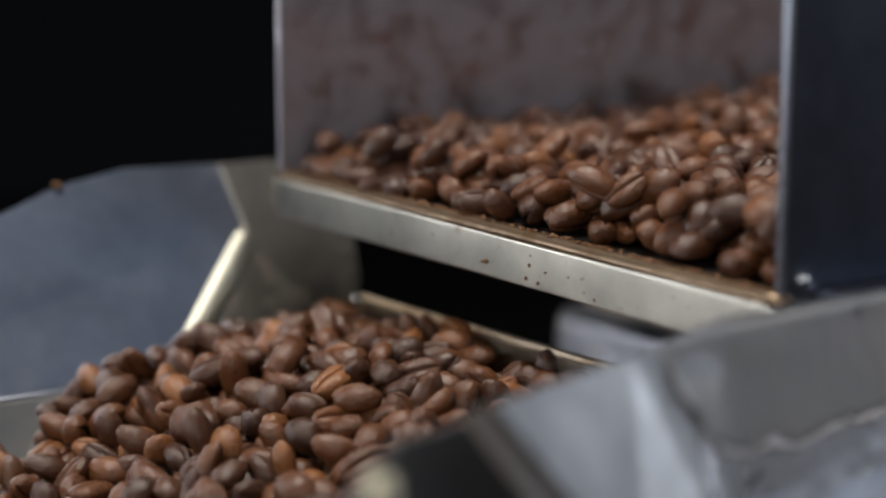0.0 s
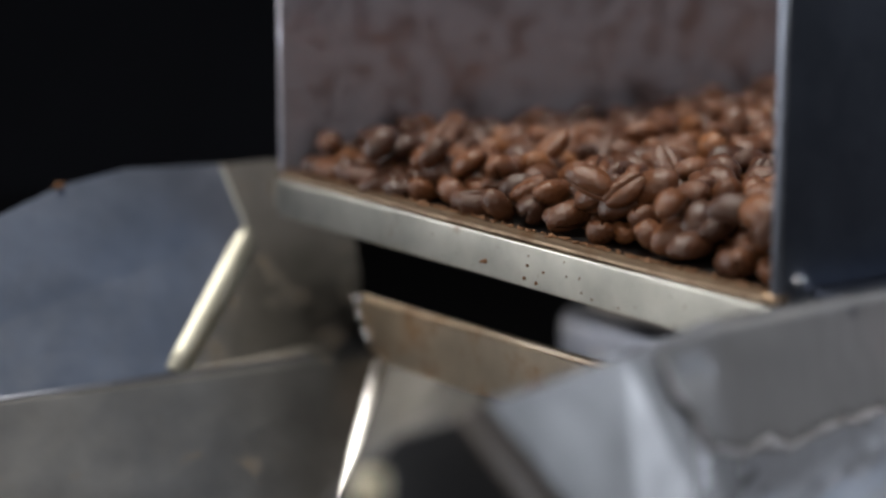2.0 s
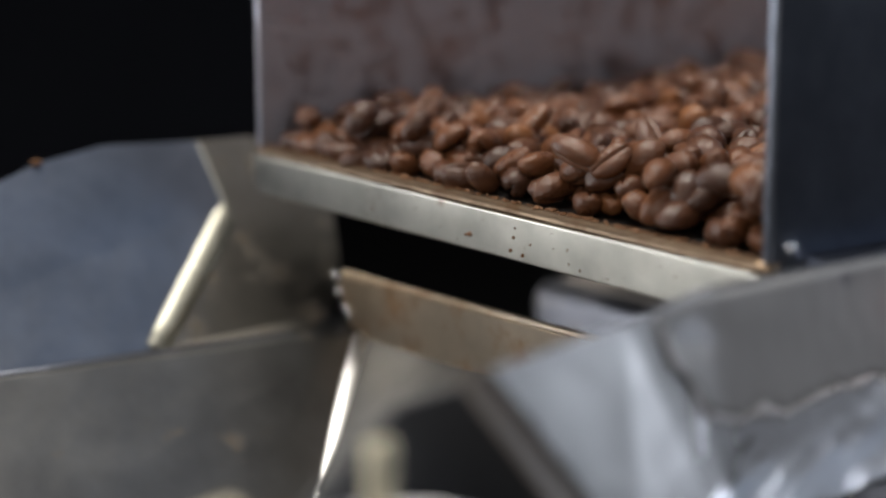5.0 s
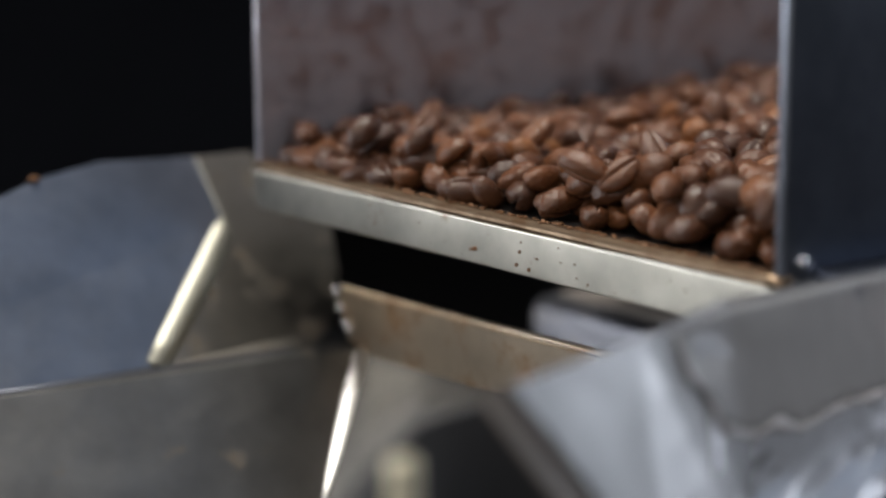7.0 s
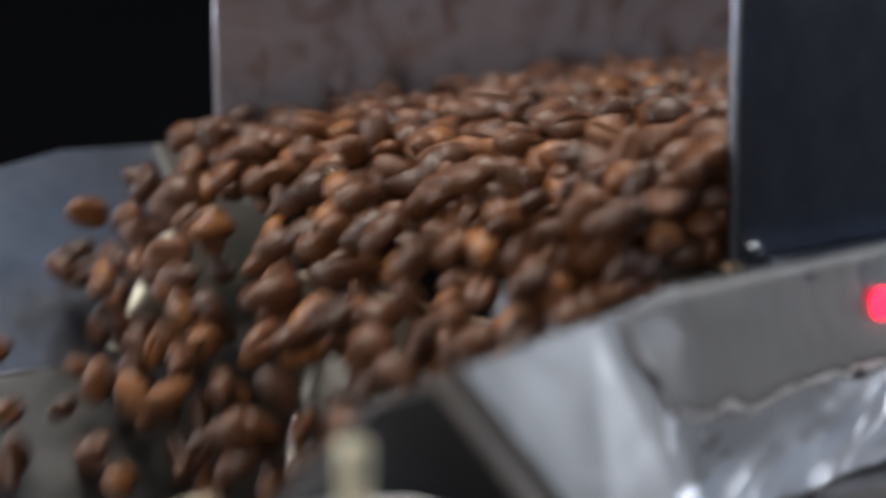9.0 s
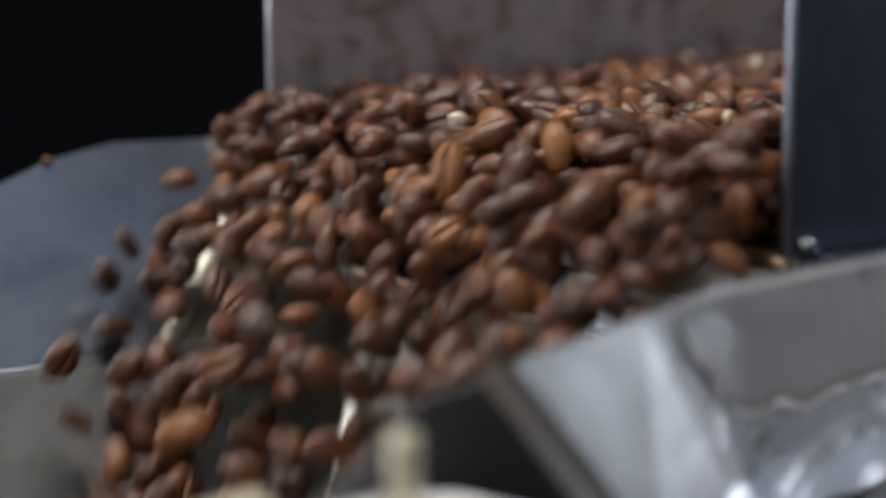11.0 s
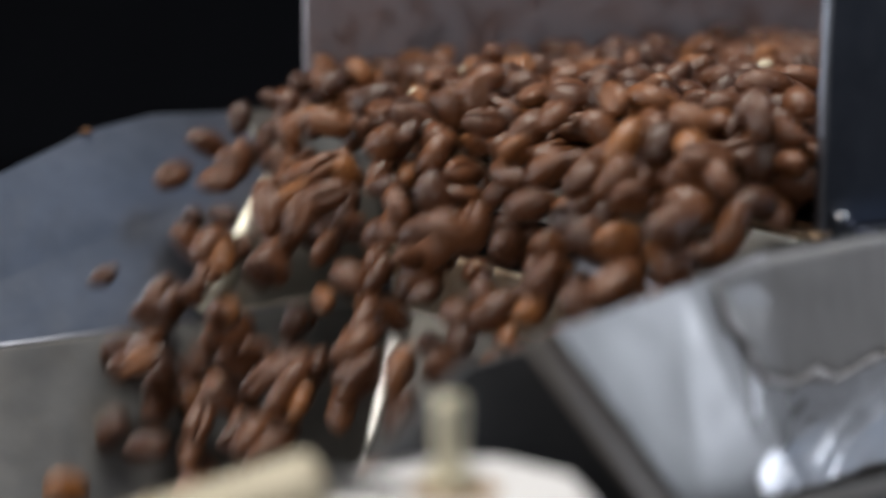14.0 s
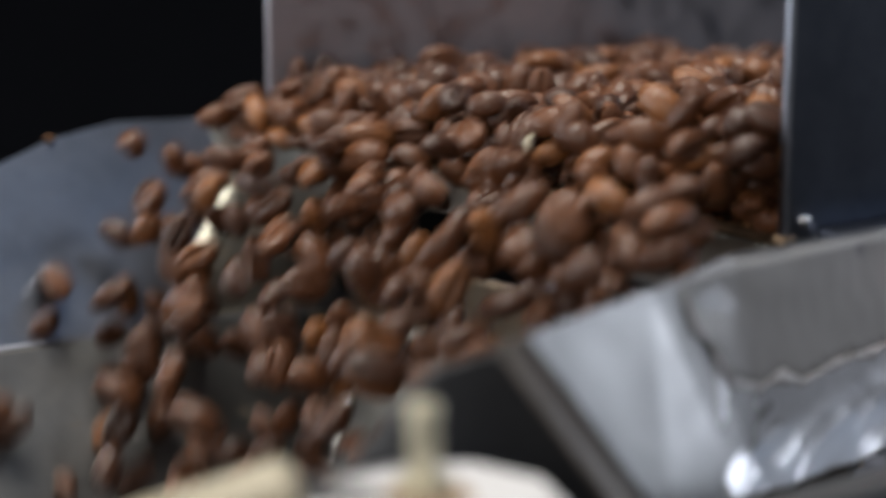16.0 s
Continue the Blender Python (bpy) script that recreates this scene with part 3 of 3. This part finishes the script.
def bean_mesh(name, long, wide, thick, seed):
    """A bean: domed back, flatter belly with a narrow crease along it, rounded rim, uneven skin."""
    rng = random.Random(seed)
    bend, skew, pinch = rng.uniform(-0.14, 0.14), rng.uniform(-0.10, 0.10), rng.uniform(-0.02, 0.16)
    bm = bmesh.new()

    def place(x, y, z):
        y = y * (1 - pinch * x) + bend * (1 - x * x) * 0.5
        z += skew * x * 0.4
        p = Vector((x * 1.3 + seed * 3.7, y * 1.3, z * 1.3))
        k = 1 + noise.noise(p) * 0.06 + noise.noise(p * 2.9) * 0.05
        return bm.verts.new((x * k * long / 2, y * k * wide / 2, z * k * thick))

    rings = []
    for x in (-0.96, -0.82, -0.58, -0.26, 0.04, 0.32, 0.60, 0.82, 0.96):
        r = (1 - abs(x) ** 2.3) ** 0.5
        ring = []
        for deg in RING:
            a = radians(deg)
            y, z = math.sin(a), -math.cos(a)
            q = (abs(y) ** 2.5 + abs(z) ** 2.5) ** (1 / 2.5)
            y, z = y / q * r, z / q * r
            if z < 0:
                z *= 0.52
            z += {0: 0.34, 6: 0.08, 14: -0.04}.get(abs(deg), 0.0) * min(1.0, r * 1.2)
            y += 0.05 * math.sin(2.4 * x + seed) if abs(deg) < 20 else 0.0
            ring.append(place(x, y, z))
        rings.append(ring)
    for u, v in zip(rings, rings[1:]):
        for i in range(16):
            j = (i + 1) % 16
            bm.faces.new((u[i], u[j], v[j], v[i]))
    for x, ring in ((-1.0, rings[0]), (1.0, rings[-1])):
        tip = place(x, 0, 0.12)
        for i in range(16):
            bm.faces.new((ring[i], ring[(i + 1) % 16], tip))
    return mesh_of(name, bm, M_BEAN)


BEANS = [bean_mesh("coffee_bean", *dims, seed) for seed, dims in enumerate((
    (0.0103, 0.0064, 0.0032), (0.0096, 0.0065, 0.0034), (0.0108, 0.0063, 0.0031), (0.0092, 0.0063, 0.0035), (0.0100, 0.0067, 0.0030),
    (0.0110, 0.0065, 0.0033), (0.0088, 0.0063, 0.0036), (0.0084, 0.0057, 0.0028), (0.0104, 0.0060, 0.0034)), 1)]


def flake_mesh():
    bm = bmesh.new()
    bmesh.ops.create_icosphere(bm, subdivisions=2, radius=1.0)
    for v in bm.verts:
        k = 1 + 0.25 * noise.noise(v.co * 1.3)
        v.co = Vector((v.co.x * 0.0033 * k, v.co.y * 0.0024 * k, v.co.z * 0.0013 * k))
    return mesh_of("chaff_flake", bm, M_CHAFF)


FLAKE = flake_mesh()
START = 7.68      # the trough begins to shake
SPEED = 0.061     # the bed's pace, m/s
GONE = ((0.0, 7.70), (0.010, 8.02), (0.023, 8.46), (0.055, 8.80), (0.100, 9.10))   # how far the bed has gone, and when


def when(d):
    """The time at which the bed has gone d metres."""
    for (d0, t0), (d1, t1) in zip(GONE, GONE[1:]):
        if d <= d1:
            return t0 + (t1 - t0) * (d - d0) / (d1 - d0)
    return GONE[-1][1] + (d - GONE[-1][0]) / SPEED


G_STREAM, G_PILE = 0.44, 0.75   # the film runs slow


def lie(rng, lean=28):
    """How a bean lies at rest: belly down or belly up, leaning a little."""
    flip = 180 if rng.random() < 0.50 else 0
    return Euler([radians(a) for a in (flip + rng.gauss(0, lean), rng.gauss(0, lean * 0.8), rng.uniform(0, 360))]).to_quaternion()


def bed_height(s, q):
    """The depth of the bed of beans, by its distance q behind its front."""
    near = 1 - s / WIDE
    thin = 0.0080 + 0.0045 * near
    full = 0.0118 + 0.0094 * near
    k = min(1.0, max(0.0, (q - 0.014 - 0.085 * (1 - near)) / 0.06))
    return thin + (full - thin) * k


def scatter_bed():
    """Places of the beans in the trough: s, b, h and how each lies."""
    rng = random.Random(11)
    out = []
    step = 0.0078
    q = 0.0080
    row = 0
    while q < 0.645:
        for i in range(22):
            for layer in range(7):
                s = 0.0072 + i * (WIDE - 0.0118) / 21 + rng.gauss(0, 0.0012) + (0.002 if (row + layer) % 2 else -0.002)
                b = q + rng.gauss(0, 0.0014) + 0.004 * (layer % 2)
                h = 0.0028 + 0.0043 * layer + rng.gauss(0, 0.0007)
                if h > bed_height(s, b) + rng.gauss(0, 0.0012):
                    break
                out.append((min(max(s, 0.0070), WIDE - 0.0044), max(b - 0.0035 * max(0.0, s - 0.10) / 0.07, 0.0052), max(h, 0.0027), layer))
        q += step
        row += 1
    return out


def scatter_pile():
    rng = random.Random(23)
    out = []
    for i in range(19):
        for j in range(23):
            s0, b0 = 0.030 + i * 0.0070, -0.152 + j * 0.0073
            top = -0.0315 - 0.40 * max(0.0, -b0 - 0.038) - 0.7 * max(0.0, s0 - 0.09) * max(0.0, -b0 - 0.030) + 0.004 * noise.noise(Vector((s0 * 30, b0 * 30, 0)))
            for layer in range(3):
                s, b = s0 + rng.gauss(0, 0.0016), b0 + rng.gauss(0, 0.0016)
                h = top - 0.0044 * layer + rng.gauss(0, 0.0011)
                if b < 0.0115 and s < 0.158 + min(0.0, h + 0.042):
                    out.append((s, b, h, layer))
    return out


STREAM = tagged(new("bean_stream"), "roasted brown coffee beans lying in and pouring from the trough", "coffee beans", kind="stuff")
PILE = tagged(new("bean_pile"), "heap of roasted brown coffee beans in the weigh bucket", "coffee beans", kind="stuff")
CHAFF = tagged(new("bean_chaff"), "cream chaff flakes tumbling among the beans", "chaff", kind="stuff")


def one(mesh, parent, at, turn, size, name="coffee_bean"):
    ob = new(name, mesh)
    ob.parent = parent
    ob.scale = (size,) * 3
    ob.rotation_mode = "QUATERNION"
    ob.location, ob.rotation_quaternion = P(*at), turn
    return ob


def fall(s, b, h, t, vs, vb, vh, g, turn, spin, rest):
    """Rows of a bean that leaves its support at t: free fall, sliding off the slopes, then rest in the tub."""
    rows = []
    dt, k = 1 / 60, 0
    low = -0.20
    while h > low and t < 16.2:
        if k % 4 == 0:
            rows.append((t, (s, b, h), turn.copy()))
        k += 1
        t += dt
        vh -= g * dt
        s, b, h = s + vs * dt, b + vb * dt, h + vh * dt
        turn = Euler([w * dt for w in spin]).to_quaternion() @ turn
        if -0.085 < h < -0.045:
            s_max = 0.150 + (h + 0.045)
            if s > s_max:
                s, vs = s_max, -abs(vh) * 0.5
            b_max = 0.011 + (h + 0.045) * 1.03
            if b > b_max:
                b, vb = b_max, -abs(vh) * 0.5
        if s < 0.004:
            s, vs = 0.004, 0.0
    if h <= low:
        rows.append((t, (s, b, h), turn.copy()))
        for f in (0.33, 0.66, 1.0):
            spot = [p + (q - p) * f for p, q in zip((s, b, h), rest)]
            turn = Euler((spin[0] * 0.05, spin[1] * 0.05, 0)).to_quaternion() @ turn
            rows.append((t + 0.36 * f, tuple(spot), turn.copy()))
    return rows


def rest_place(rng):
    return rng.uniform(-0.26, 0.40), rng.uniform(-0.43, 0.03), -0.6085 + rng.uniform(0, 0.006)


def build_beans():
    """All beans and flakes with the rows of their ways."""
    ways = []
    rng = random.Random(3)
    for s, b, h, layer in scatter_bed():
        turn = lie(rng, 30 if layer else 20)
        size = rng.uniform(0.90, 1.12)
        ob = one(rng.choice(BEANS), STREAM, (s, b, h), turn, size)
        ways.append((ob, bed_way(rng, s, b, h, turn)))
    for s, b, h, layer in scatter_pile():
        turn = lie(rng, 40)
        ob = one(rng.choice(BEANS), PILE, (s, b, h), turn, rng.uniform(0.92, 1.14))
        lag = 0.19 + 0.05 * rng.random() + 0.03 * max(0, 2 - layer) * 0.5 + 0.9 * max(0.0, -b - 0.06)
        spin = [rng.gauss(0, 1.6) for _ in range(3)]
        rows = [(0.0, (s, b, h), turn), (lag, (s, b, h), turn)]
        rows += fall(s, b, h, lag + 1 / 30, 0, 0, -0.01, G_PILE * rng.uniform(0.9, 1.12), turn, spin, rest_place(rng))
        ways.append((ob, rows))
    for i in range(13):
        s, b = rng.uniform(0.01, 0.165), rng.uniform(0.20, 0.52)
        h = bed_height(s, b) + 0.0012
        turn = lie(rng, 60)
        ob = one(FLAKE, CHAFF, (s, b, h), turn, rng.uniform(0.35, 0.75), "chaff_flake")
        ways.append((ob, bed_way(rng, s, b, h, turn)))
    return ways


def bed_way(rng, s, b, h, turn):
    """Rest until the trough shakes, ride to the lip, tip over it and fall."""
    leave = rng.uniform(-0.0015, 0.0012) + 0.12 * max(0.0, h - 0.006)
    run = max(0.0005, b - leave)
    t_out = when(run)
    rows = [(0.0, (s, b, h), turn), (START, (s, b, h), turn)]
    n = max(3, int((min(t_out, 16.0) - START) / 0.5) + 2)
    end = t_out
    for i in range(1, n + 1):
        f = i / n
        tt = when(run * f)
        jolt = 0.0005 if i < n else 0.0
        turn = Euler([rng.gauss(0, 0.10) for _ in range(3)]).to_quaternion() @ turn
        rows.append((tt, (s + rng.gauss(0, jolt), b - run * f, h + rng.gauss(0, jolt)), turn.copy()))
        if tt > 16.3:
            break
    if end < 16.0:
        pace = 0.75 if end < 8.5 else 1.0
        fwd = pace * (SPEED * rng.uniform(1.0, 1.75) + 1.4 * h * rng.uniform(0.3, 1.0) + 0.07 * rng.random() ** 2.5)
        spin = [rng.gauss(0, 3.2) for _ in range(3)]
        rows = rows[:-1] + fall(s, b - run, h, end, rng.gauss(0.0, 0.008), -fwd, 0.0, G_STREAM * rng.uniform(0.9, 1.1), turn, spin, rest_place(rng))
    return rows


WAYS = build_beans()


def motions():
    for ob, rows in WAYS:
        keyed = []
        for t, at, turn in rows:
            if keyed and frame(t) <= frame(keyed[-1][0]):
                continue
            m = turn.to_matrix().to_4x4()
            m.translation = P(*at)
            keyed.append((t, m))
        if keyed[-1][0] < 16.0:
            keyed.append((16.0, keyed[-1][1]))
        size = ob.scale.copy()
        walk(ob, keyed)
        ob.scale = size


motions()
